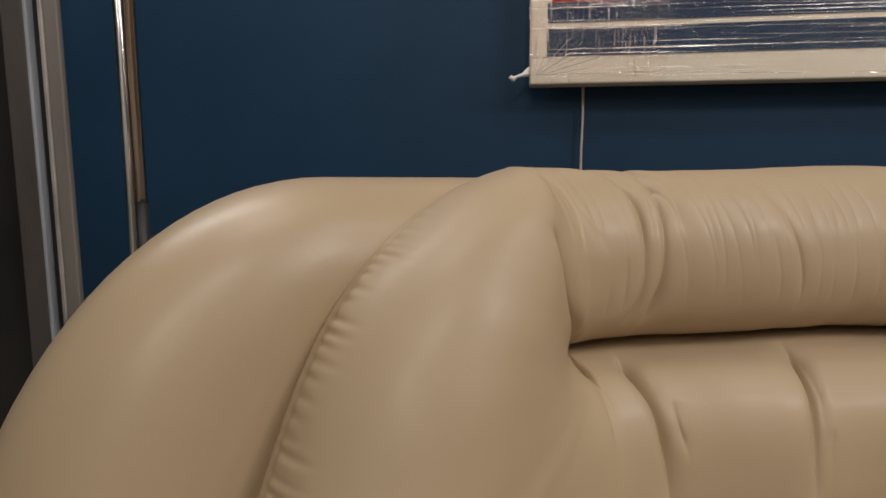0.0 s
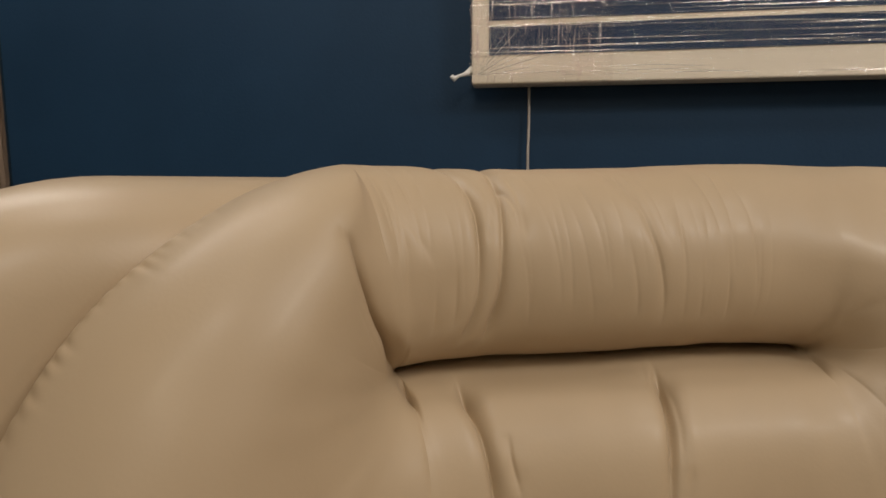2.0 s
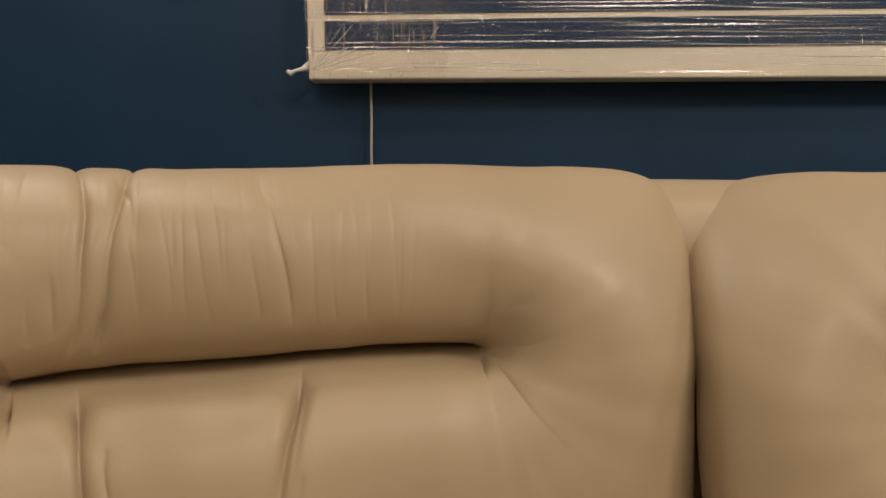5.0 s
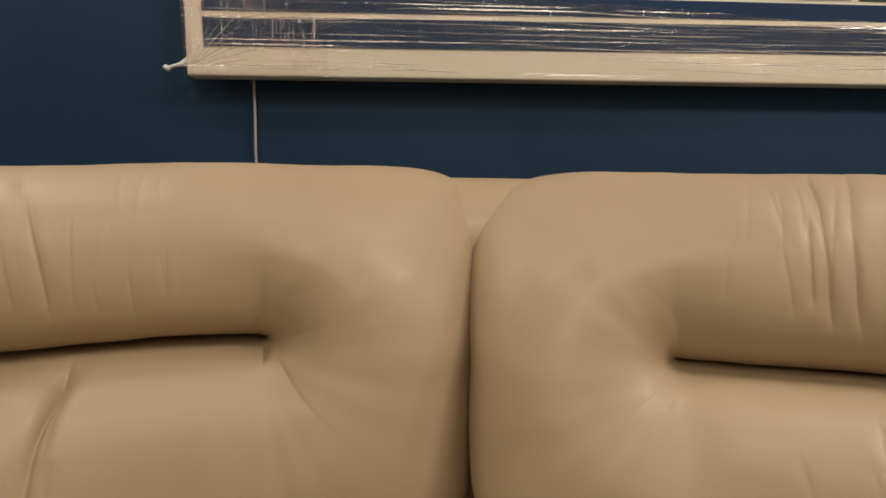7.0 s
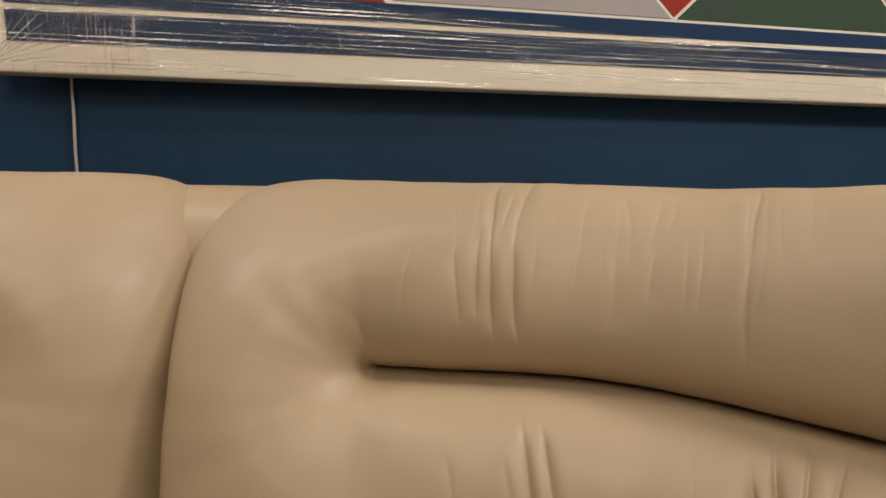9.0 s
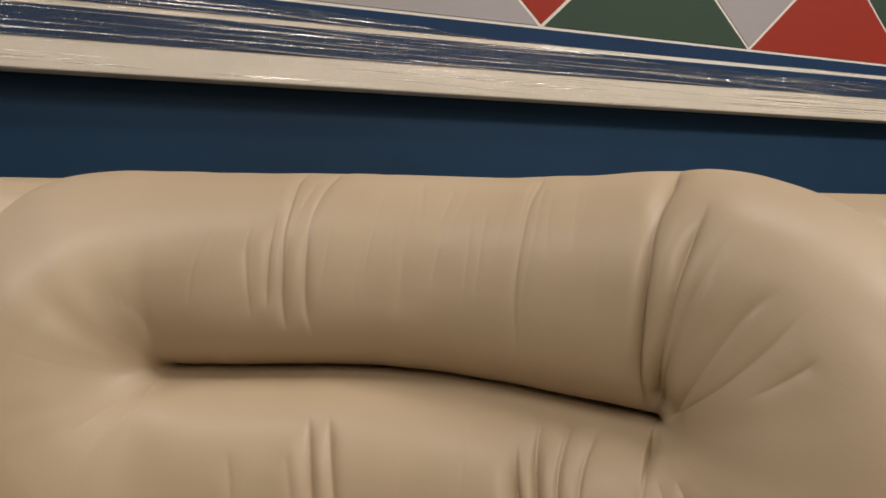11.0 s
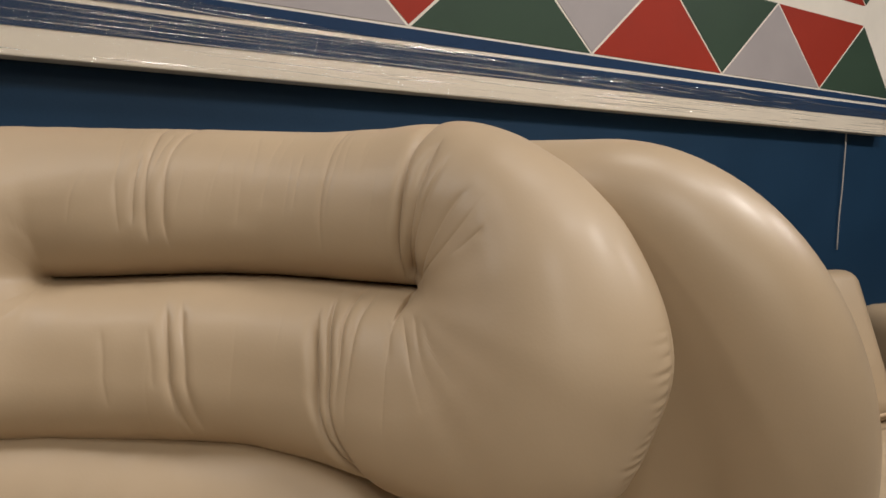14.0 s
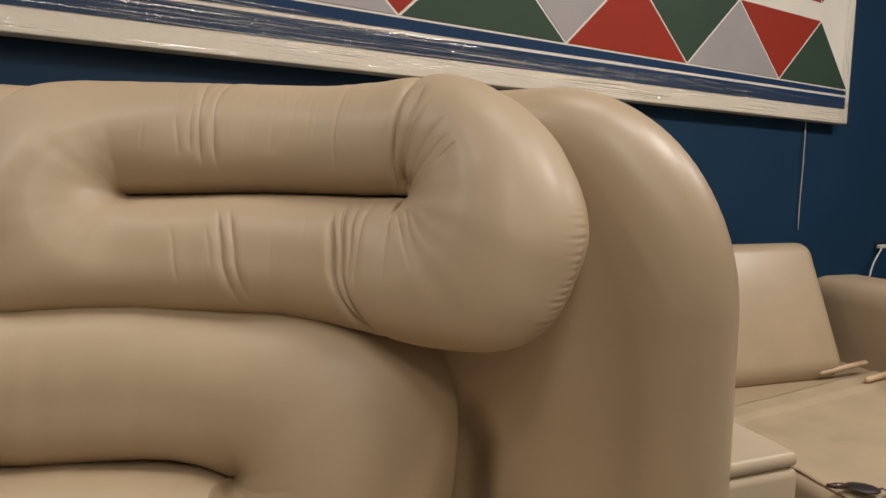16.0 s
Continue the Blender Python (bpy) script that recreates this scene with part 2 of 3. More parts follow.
# ---- the sofa ----
SOFA = pose(0.667, 0.64, 0, 0, 0, -7.0)
R0, CY = 0.65, -0.64              # the arc on which the backrest bends, and its centre


def bent(s, w, z):
    """Sofa space from s along the arc, w towards the sitter and the height."""
    a = s / R0
    r = R0 - w
    return (r * math.sin(a), CY + r * math.cos(a), z)


def bend_round(s, w, z):
    """Sofa space from s along the arc, w towards the sitter and the height, for whole arrays."""
    a, r = s / R0, R0 - w
    return np.stack((r * np.sin(a), CY + r * np.cos(a), z + 0 * r), axis=-1)


def ring_base(c, ns, nphi):
    """The plain surface of a cushion like a flattened ring: rolls above and below a slit from (s1, z1) to (s2, z2).
    near, far: how far it reaches past the slit's -s and +s ends; above, below: (at s1, at s2) heights of the rolls;
    square: how boxy the four corners are (far top, near top, near bottom, far bottom); outer: the end at the sofa's side;
    lean, skew: how far the top and the +s end stand back, by length;
    point: (degrees, how far, how wide) of a sewn corner in the outline; bow: the slit's rise in its middle;
    press: how far the lower roll is squeezed up against the upper one;
    close, dimple: how tightly the slit ends, and how wide a hollow it ends in; fill: how shallow it gets there."""
    s1, s2 = c["slit_s"]
    z1, z2 = c["slit_z"]
    near, far = c["reach"]
    length, arc = s2 - s1, 0.42
    total = 2 * length + 2 * arc
    q = np.linspace(0, total, ns, endpoint=False)
    ang, s = np.full(ns, 90.0), s2 - q
    e = (q >= length) & (q < length + arc)
    ang[e], s[e] = 90 + 180 * (q[e] - length) / arc, s1
    e = (q >= length + arc) & (q < 2 * length + arc)
    ang[e], s[e] = 270.0, s1 + (q[e] - length - arc)
    e = q >= 2 * length + arc
    ang[e], s[e] = 270 + 180 * (q[e] - 2 * length - arc) / arc, s2
    k = (s - s1) / length
    ca, sa = np.cos(np.radians(ang)), np.sin(np.radians(ang))
    up = sa >= 0
    hi = np.where(up, c["above"][0], c["below"][0]) * (1 - k) + np.where(up, c["above"][1], c["below"][1]) * k
    hi = hi - np.where(up, c["sag"], 0) * np.sin(math.pi * k)
    a = np.where(ca > 0, far, near)
    sq = c["square"]
    n = np.where(up, np.where(ca > 0, sq[0], sq[1]), np.where(ca > 0, sq[3], sq[2]))
    rho = ((np.abs(ca) / a) ** n + (np.abs(sa) / hi) ** n) ** (-1 / n)
    oval = ((ca / a) ** 2 + (sa / hi) ** 2) ** -0.5
    wide = max(2, int(round(0.030 / total * ns)))
    bell = np.exp(-np.linspace(-2, 2, 2 * wide + 1) ** 2)
    bell /= bell.sum()
    for deg, much, width in c["point"]:
        off = (ang - deg + 180) % 360 - 180
        rho = rho * (1 + much * np.exp(-np.abs(off / width) ** 1.6))
    rho, oval = [np.convolve(np.concatenate((v[-wide:], v, v[:wide])), bell, "valid") for v in (rho, oval)]
    s, k, ca, sa, rho, oval = [v[:, None] for v in (s, k, ca, sa, rho, oval)]
    phi = np.linspace(0, 2 * math.pi, nphi, endpoint=False)[None, :]
    z0 = z1 * (1 - k) + z2 * k + c["bow"] * 4 * k * (1 - k)
    depth = c["front"] * (0.9 + 0.16 * np.tanh(oval / 0.2)) * (1.02 - 0.11 * sa)
    cp, m = np.cos(phi), np.sin(phi)
    lip = c["lip"][0] * smooth01(0.5 + sa) + c["lip"][1] * (1 - smooth01(0.5 + sa)) + c["dimple"] * np.abs(ca) ** 1.5
    lip = lip * (1 - c["close"] * np.exp(-((np.minimum(s - s1, s2 - s) / 0.035) ** 2)))       # the slit closes towards its ends
    span = (1 - np.where(cp > 0, np.abs(cp) ** lip, -(np.abs(cp) ** 0.92))) / 2
    t = span * (oval + (rho - oval) * smooth01((span - 0.5) / 0.5))
    right = c["outer"] > 0
    past = s + t * ca - s2 if right else s1 - s - t * ca
    inner = s1 - s - t * ca if right else s + t * ca - s2
    back = c["back"] + c["fuller"] * smooth01((past + 0.02) / 0.16)
    floor = np.where(cp > 0, c["fill"], 0) * depth * np.exp(-(((s2 - s if c["outer"] > 0 else s - s1) / 0.035) ** 2))
    w = np.where(m > 0, floor + (depth - floor) * np.abs(m) ** 0.88, -back * np.abs(m) ** 0.88) - c["set_back"]
    for end, sink in ((s1, 0.018 if right else 0.014), (s2, 0.014 if right else 0.018)):
        w = w - np.where(m > 0, sink, 0) * np.abs(m) * np.exp(-((t / 0.045) ** 2)) * np.exp(-(((s - end) / 0.03) ** 2))
    w = w - c["turn_in"] * smooth01((inner + 0.06) / 0.22) * smooth01((t * sa + 0.02) / 0.16) * smooth01((span - 0.45) / 0.5)
    w = w - c["recede"] * smooth01((past + 0.16) / 0.2) + c["set_back"] * smooth01((past + 0.06) / 0.22)
    w = w - c["lean"] * t * sa - c["skew"] * (s + t * ca - (s1 + s2) / 2)
    along = s + t * ca + c["splay"] * t * sa * smooth01(past / 0.12)
    lifted = c["press"] * np.clip(-sa, 0, 1) * np.clip(m, 0, 1) * (1 - span)
    return bend_round(along, w, z0 + t * sa + lifted)


def soft_cushion(name, parent, c, folds, seams, seed, label="", ns=2100, nphi=150):
    """A leather cushion: the plain ring with folds, gathered seams and a slight unevenness worked into it.
    folds: (q at the slit side, q midway, q at the rim side, from, to, millimetres deep, millimetres wide); q runs once round
    the ring, from and to are angles over the roll, 0 in the slit, pi at the rim.
    seams: (q from, q to, angle over the roll, millimetres between gathers, millimetres deep)."""
    rnd = random.Random(seed)
    base = ring_base(c, ns, nphi)
    wide = ns // 64
    bell = np.exp(-np.linspace(-2, 2, 2 * wide + 1) ** 2)
    bell /= bell.sum()
    base = sum(weight * np.roll(base, n - wide, 0) for n, weight in enumerate(bell))      # eases the ring into its turns
    du = (np.roll(base, -1, 0) - np.roll(base, 1, 0)) * (ns / 2)
    dv = (np.roll(base, -1, 1) - np.roll(base, 1, 1)) * (nphi / (4 * math.pi))
    out = np.cross(du, dv)
    out /= np.linalg.norm(out, axis=-1, keepdims=True) + 1e-12
    if (out[:, nphi // 4] * (base[:, nphi // 4] - base[:, 3 * nphi // 4])).sum() < 0:
        out = -out
    per_q, per_f = np.linalg.norm(du, axis=-1), np.linalg.norm(dv, axis=-1)
    P, F = np.meshgrid(np.linspace(0, 1, ns, endpoint=False), np.linspace(0, 2 * math.pi, nphi, endpoint=False), indexing="ij")
    disp = np.zeros((ns, nphi))

    def away(q):
        return ((P - q + 0.5) % 1 - 0.5) * per_q

    for n, (q0, q1, q2, f0, f1, deep, wide) in enumerate(folds):
        u = (F - f0) / max(f1 - f0, 0.05)
        v = np.clip(u, -0.1, 1.1)
        line = q0 * (1 - v) * (1 - 2 * v) + 4 * q1 * v * (1 - v) + q2 * v * (2 * v - 1)
        on = smooth01((u + 0.18) / 0.34) * smooth01(((1.5 if f1 > 2.3 else 1.18) - u) / 0.42)
        mask = on > 0
        line = np.where(mask, line, 0)
        d = away(line) + 0.0008 * np.sin(2.6 * F + 40 * q1) + 0.0003 * np.sin(8 * F + 90 * q1)
        w = 0.00057 * wide * (0.75 + 0.5 * np.abs(2 * u - 1))
        side = 1 if math.sin(q1 * 900) > 0 else -1                    # a fold leans: steep on one flank, slack on the other
        valley = 0.62 * np.exp(-(np.abs(d) / (w * np.where(d * side > 0, 0.75, 1.3))) ** 1.25) + 0.38 * np.exp(-((d / (3.4 * w)) ** 2))
        vary = 0.8 + 0.2 * np.sin(5 * F + 130 * q1)
        disp += np.where(mask, 0.0015 * deep * (deep / 3) ** 0.35 * on * vary * -valley, 0)
    for q0, q1, fs, gap, deep in seams:
        run = np.clip(smooth01((P - q0) / 0.015) * smooth01((q1 - P) / 0.015), 0, 1)
        across = (F - fs) * per_f
        disp -= 0.0014 * run * np.exp(-((across / 0.0022) ** 2))
        q = q0
        while q < q1:
            size = rnd.uniform(0.6, 1.25)
            reach = 0.010 * rnd.uniform(0.6, 1.4)
            d = away(q + rnd.uniform(-0.05, 0.05) * across / 0.05 * 0.004)
            inside = np.exp(-(((across + reach * 0.9) / reach) ** 2))
            disp -= 0.001 * deep * size * run * inside * (np.exp(-((d / (0.26 * 0.001 * gap)) ** 2)) - 0.4 * np.exp(-(((d - 0.0005 * gap) / (0.3 * 0.001 * gap)) ** 2)))
            q += 0.001 * gap * rnd.uniform(0.7, 1.4) / float(per_q[int(q * ns) % ns, nphi // 2])
    usual = float(np.median(per_q[:, nphi // 4]))
    wide = ns // 24
    bell = np.exp(-np.linspace(-2, 2, 2 * wide + 1) ** 2)
    bell /= bell.sum()
    near = np.concatenate((per_q[-wide:], per_q, per_q[:wide]))
    calm = np.stack([np.convolve(near[:, j], bell, "valid") for j in range(nphi)], 1)
    calm = smooth01(calm / usual - 0.2)                                    # nothing gathers where the ring turns round the slit's ends
    for n in range(2, 8):
        disp += calm * 0.0009 * rnd.uniform(0.5, 1) * np.sin(2 * math.pi * n * P + rnd.uniform(0, 6.3) + 0.8 * F)
    for n in range(9, 40, 3):
        disp += 0.00017 * calm * rnd.uniform(0.4, 1) * np.sin(2 * math.pi * n * P + rnd.uniform(0, 6.3) + rnd.uniform(-1.2, 1.2) * F) * (0.6 + 0.4 * np.sin(2 * math.pi * (n // 4) * P + 2 * F + n))
    disp *= smooth01(np.minimum(F, 2 * math.pi - F) / 0.35)
    pts = base + disp[..., None] * out
    index = np.arange(ns * nphi).reshape(ns, nphi)
    quads = np.stack((index, np.roll(index, -1, 1), np.roll(np.roll(index, -1, 0), -1, 1), np.roll(index, -1, 0)), -1).reshape(-1, 4)
    me = bpy.data.meshes.new(name)
    me.from_pydata(pts.reshape(-1, 3).tolist(), [], quads.tolist())
    bm = bmesh.new()
    bm.from_mesh(me)
    bpy.data.meshes.remove(me)
    return part(name, bm, LEATHER, parent, label, smooth=True)


def faint_folds(rnd, count, q0, q1, f0, f1, deep, wide):
    """Slight folds side by side along a roll."""
    rows = []
    for k in range(count):
        q = q0 + (q1 - q0) * (k + rnd.uniform(0.1, 0.9)) / count
        a = f0 + rnd.uniform(0, 0.45) * (f1 - f0)
        lean = rnd.uniform(-0.002, 0.002)
        rows.append((q - lean, q + rnd.uniform(-0.0008, 0.0008), q + lean, a, a + rnd.uniform(0.3, 0.6) * (f1 - f0), deep * rnd.uniform(0.4, 1.2), wide * rnd.uniform(0.7, 1.4)))
    return rows


def shell(parent, centre):
    """The bent back panel with round shoulders, open underneath."""
    half, top, low = 0.777, 0.956, 0.06
    lrs, lrz, rs, rz = 0.192, 0.29, 0.178, 0.246
    th = 0.066
    out = [(-half, z) for z in np.linspace(low, top - lrz, 16)[:-1]]
    out += [(-half + lrs * (1 - math.cos(a)), top - lrz + lrz * math.sin(a)) for a in np.linspace(0, math.pi / 2, 26)]
    out += [(x, top) for x in np.linspace(-half + lrs, half - rs, 60)[1:-1]]
    out += [(half - rs * (1 - math.cos(a)), top - rz + rz * math.sin(a)) for a in np.linspace(math.pi / 2, 0, 26)]
    out += [(half, z) for z in np.linspace(top - rz, low, 16)[1:]]
    out = [(x * (1.004 if x > 0 else 1.0), z - (0.006 * x + 0.010 * max(x, 0)) * smooth01((z - 0.4) / 0.4)) for x, z in out]
    n = len(out)
    rows = []
    steps = [math.sin(f) for f in np.linspace(-math.pi / 2, math.pi / 2, 19)]

    def ring(dist, w):
        pts = []
        for i, (s, z) in enumerate(out):
            a, b = out[max(i - 1, 0)], out[min(i + 1, n - 1)]
            tx, tz = b[0] - a[0], b[1] - a[1]
            ln = math.hypot(tx, tz)
            ns_, nz_ = tz / ln, -tx / ln
            pts.append(bent(s + ns_ * dist, w, z + nz_ * dist))
        return pts

    def inside(f, w, soft):
        """The faces inside the rim; the soft one swells, and sinks again behind the cushions."""
        pts = []
        for i, (s, z) in enumerate(out):
            e = max(-0.5, min(0.5, s * 0.75))
            a, b = out[max(i - 1, 0)], out[min(i + 1, n - 1)]
            tx, tz = b[0] - a[0], b[1] - a[1]
            ln = math.hypot(tx, tz)
            s1, z1 = s + tz / ln * th, z - tx / ln * th
            zt = min(z1, 0.45)
            swell = 0.022 * smooth01(f / 0.4) - 0.044 * smooth01((f - 0.6) / 0.25)
            pts.append(bent(s1 * (1 - f) + e * f, w + soft * swell, z1 * (1 - f) + zt * f))
        return pts

    for f in np.linspace(1, 0, 12)[:-1]:
        rows.append(inside(f, centre - th, 0))
    for h in steps:
        rows.append(ring(th * (1 - math.sqrt(max(0, 1 - h * h))), centre + th * h))
    for f in np.linspace(0, 1, 28)[1:]:
        rows.append(inside(f, centre + th, 1))
    bm = grid_mesh(rows)
    part("back_shell", bm, LEATHER_TAUT, parent, "smooth padded leather back shell", smooth=True)


def seat(parent):
    """Round-fronted seat cushion and its plinth."""
    for name, z0, z1, rad, mat in (("seat_cushion", 0.22, 0.36, 0.63, LEATHER), ("plinth", 0.0, 0.215, 0.60, BLACK)):
        rows = []
        edge = 0.05 if name == "seat_cushion" else 0.01
        prof = [(0.0, z0), (rad - edge, z0)] + [(rad - edge + edge * math.sin(a), z0 + edge - edge * math.cos(a)) for a in np.linspace(0.2, math.pi / 2, 6)]
        prof += [(rad - edge + edge * math.cos(a), z1 - edge + edge * math.sin(a)) for a in np.linspace(0, math.pi / 2, 6)] + [(rad * 0.5, z1 + 0.008), (0.0, z1 + 0.01)]
        for r, z in prof:
            rows.append([(max(r, 0.002) * math.sin(a), CY + max(r, 0.002) * math.cos(a) * (1.0 if math.cos(a) > 0 else 0.55), z) for a in np.linspace(0, 2 * math.pi, 72, endpoint=False)])
        part(name, grid_mesh(rows, closed_u=True), mat, parent, smooth=True)


# the two upper cushions: their shapes and the folds that each of them has
HEAD_RIGHT = dict(
    slit_s=(0.1556, 0.4831), slit_z=(0.8217, 0.8206), reach=(0.155, 0.1819), above=(0.140, 0.139), below=(0.1266, 0.148),
    square=(1.9484, 4.528, 14.3539, 4.8985), front=0.0712, back=0.03, fuller=0.02, set_back=0.0375, turn_in=0.050, recede=-0.0211, splay=-0.1191, outer=1,
    sag=0.0034, lean=0.3293, skew=0.0822, bow=0.0012, lip=(0.95, 0.62), press=0.0, close=0.45, dimple=0.10, fill=0.0, point=[(350.928, 0.105, 11.662), (286.99, 0.02, 8.795)])
HEAD_LEFT = dict(
    slit_s=(-0.446, -0.1567), slit_z=(0.832, 0.8305), reach=(0.2004, 0.164), above=(0.135, 0.138), below=(0.1748, 0.1608),
    square=(7.4023, 2.7496, 3.7731, 13.5674), front=0.0797, back=0.03, fuller=0.014, set_back=0.0309, turn_in=0.0446, recede=0.046, splay=0.5548, outer=-1,
    sag=0.0084, lean=0.1417, skew=0.0565, bow=0.0052, lip=(0.95, 0.62), press=0.0, close=0.45, dimple=0.10, fill=0.0, point=[(132.947, 0.049, 11.113)])
LEFT_TOP_FOLDS = [
    (0.2147, 0.2108, 0.212, 1.49, 1.92, 1.1, 3), (0.1973, 0.2042, 0.21, 1.69, 2.2, 0.9, 3), (0.1812, 0.1748, 0.1780, 1.06, 2.95, 3.6, 3),
    (0.1724, 0.1640, 0.1580, 0.98, 2.95, 3.8, 3), (0.1567, 0.1569, 0.1607, 1.96, 2.51, 1.5, 2.5), (0.1707, 0.169, 0.1673, 1.85, 2.2, 1.2, 2.5),
    (0.0932, 0.0969, 0.1022, 1.14, 2.32, 1.9, 3), (0.082, 0.0834, 0.082, 1.14, 2.16, 1.0, 2.5), (0.1073, 0.1087, 0.11, 1.18, 1.81, 0.8, 2.5),
    (0.0727, 0.0707, 0.0687, 1.49, 2.08, 0.8, 2.5)]
LEFT_TOP_SLIGHT_FOLDS = [
    (0.272, 0.256, 0.2713, 0.6, 2.04, 7.0, 3.6), (0.1873, 0.1867, 0.186, 1.22, 1.57, 1.6, 3), (0.196, 0.1957, 0.1953, 1.22, 1.53, 1.0, 3),
    (0.23, 0.2156, 0.216, 1.49, 2.4, 1.0, 4), (0.1547, 0.154, 0.1533, 1.88, 2.51, 1.6, 4), (0.0727, 0.0737, 0.0747, 1.1, 1.57, 0.8, 2.5),
    (0.1413, 0.1407, 0.14, 1.65, 2.24, 0.7, 2.5), (0.202, 0.202, 0.202, 1.77, 2.36, 0.7, 2.5), (0.058, 0.0587, 0.0593, 1.06, 1.73, 0.9, 2.5)]
LEFT_LOW_FOLDS = [
    (0.5222, 0.5215, 0.5229, 0.55, 1.6, 6.5, 4.2), (0.478, 0.482, 0.4853, 0.8, 1.49, 1.3, 3.5), (0.5327, 0.5318, 0.5333, 1.06, 1.41, 2.2, 3),
    (0.6153, 0.6086, 0.5987, 0.51, 1.6, 6.5, 4.2), (0.6167, 0.6133, 0.608, 0.63, 1.34, 1.4, 2.5), (0.6113, 0.6083, 0.6053, 0.39, 0.67, 1.2, 3),
    (0.6127, 0.6103, 0.608, 1.37, 1.53, 2.0, 3)]
LEFT_END_FOLDS = [
    (0.9673, 0.9635, 0.9313, 1.14, 1.53, 0.9, 6), (0.818, 0.7917, 0.782, 0.82, 1.53, 0.9, 4), (0.9013, 0.8908, 0.8913, 0.75, 1.45, 0.5, 4),
    (0.308, 0.3029, 0.3047, 0.94, 1.49, 0.5, 4), (0.2933, 0.2795, 0.2827, 1.1, 1.73, 0.5, 4)]
RIGHT_TOP_FOLDS = [
    (0.1727, 0.1745, 0.1767, 1.26, 1.77, 1.2, 2.5), (0.1653, 0.166, 0.1667, 1.37, 2.08, 2.2, 2.5), (0.1574, 0.1605, 0.164, 1.22, 2.55, 2.4, 2.6),
    (0.1467, 0.1499, 0.1502, 1.14, 2.6, 2.1, 2.6), (0.1573, 0.1567, 0.156, 2.0, 2.47, 1.2, 2.5), (0.1067, 0.1059, 0.1067, 1.31, 2.11, 1.0, 9),
    (0.0927, 0.0917, 0.0907, 1.96, 2.43, 0.9, 3), (0.0526, 0.0551, 0.0547, 1.1, 2.5, 1.4, 3)]
RIGHT_BEND_FOLDS = [
    (0.0043, 0.0038, 0.0019, 0.7, 2.47, 4.6, 3.6), (0.9954, 0.991, 0.986, 0.7, 2.2, 4.2, 3.8), (0.986, 0.980, 0.972, 0.8, 2.1, 2.4, 4), (0.9274, 0.9469, 0.9446, 0.7, 1.81, 2.3, 4.2),
    (0.9347, 0.9308, 0.93, 0.7, 1.85, 1.4, 4), (0.9147, 0.915, 0.9153, 1.53, 1.73, 1.1, 3.5)]
RIGHT_LOW_FOLDS = [
    (0.5806, 0.5903, 0.6001, 0.98, 2.16, 3.6, 3), (0.5899, 0.599, 0.6081, 0.98, 2.08, 3.2, 3), (0.5487, 0.554, 0.558, 1.3, 1.85, 1.2, 3),
    (0.5747, 0.579, 0.5833, 1.26, 1.65, 0.9, 3), (0.6713, 0.6861, 0.7150, 0.98, 2.7, 5.6, 3.2), (0.6774, 0.6904, 0.7215, 0.71, 2.7, 4.8, 3.2),
    (0.6895, 0.689, 0.6948, 0.47, 1.61, 3.0, 3), (0.6993, 0.6983, 0.702, 0.59, 1.65, 2.4, 3), (0.7727, 0.7744, 0.7733, 1.06, 1.53, 1.5, 3),
    (0.8087, 0.8002, 0.788, 1.14, 1.53, 1.5, 3), (0.8227, 0.8137, 0.8047, 1.3, 1.53, 1.0, 3), (0.7187, 0.7303, 0.742, 1.14, 1.49, 1.0, 3)]
RIGHT_END_FOLDS = [
    (0.2307, 0.2373, 0.26, 1.26, 1.57, 0.7, 6), (0.5, 0.462, 0.4453, 0.86, 1.49, 0.6, 3), (0.422, 0.411, 0.4107, 0.9, 1.49, 0.5, 3),
    (0.2913, 0.2782, 0.292, 0.67, 1.57, 0.3, 4), (0.3493, 0.3346, 0.3307, 0.75, 1.65, 0.25, 4)]


def lumbar(sign):
    """The shape of a lower back cushion, mirrored for the other seat."""
    near, far, z_in, z_out = 0.022, 0.243, 0.536, 0.520
    return dict(slit_s=(0.023, 0.300) if sign > 0 else (-0.300, -0.023), slit_z=(z_in, z_out) if sign > 0 else (z_out, z_in),
                reach=(near, far) if sign > 0 else (far, near), above=(0.188, 0.190) if sign > 0 else (0.190, 0.188), below=(0.15, 0.15),
                square=(3.0, 5.0, 5.0, 2.8) if sign > 0 else (5.0, 3.0, 2.8, 5.0), front=0.130, back=0.03, fuller=0.02, set_back=-0.010, turn_in=0.0, recede=0.0,
                splay=0.0, outer=sign, sag=0.0, lean=0.16, skew=0.0, bow=0.006, lip=(0.55, 0.22), press=0.030, close=0.0, dimple=0.75, fill=0.45, point=[])


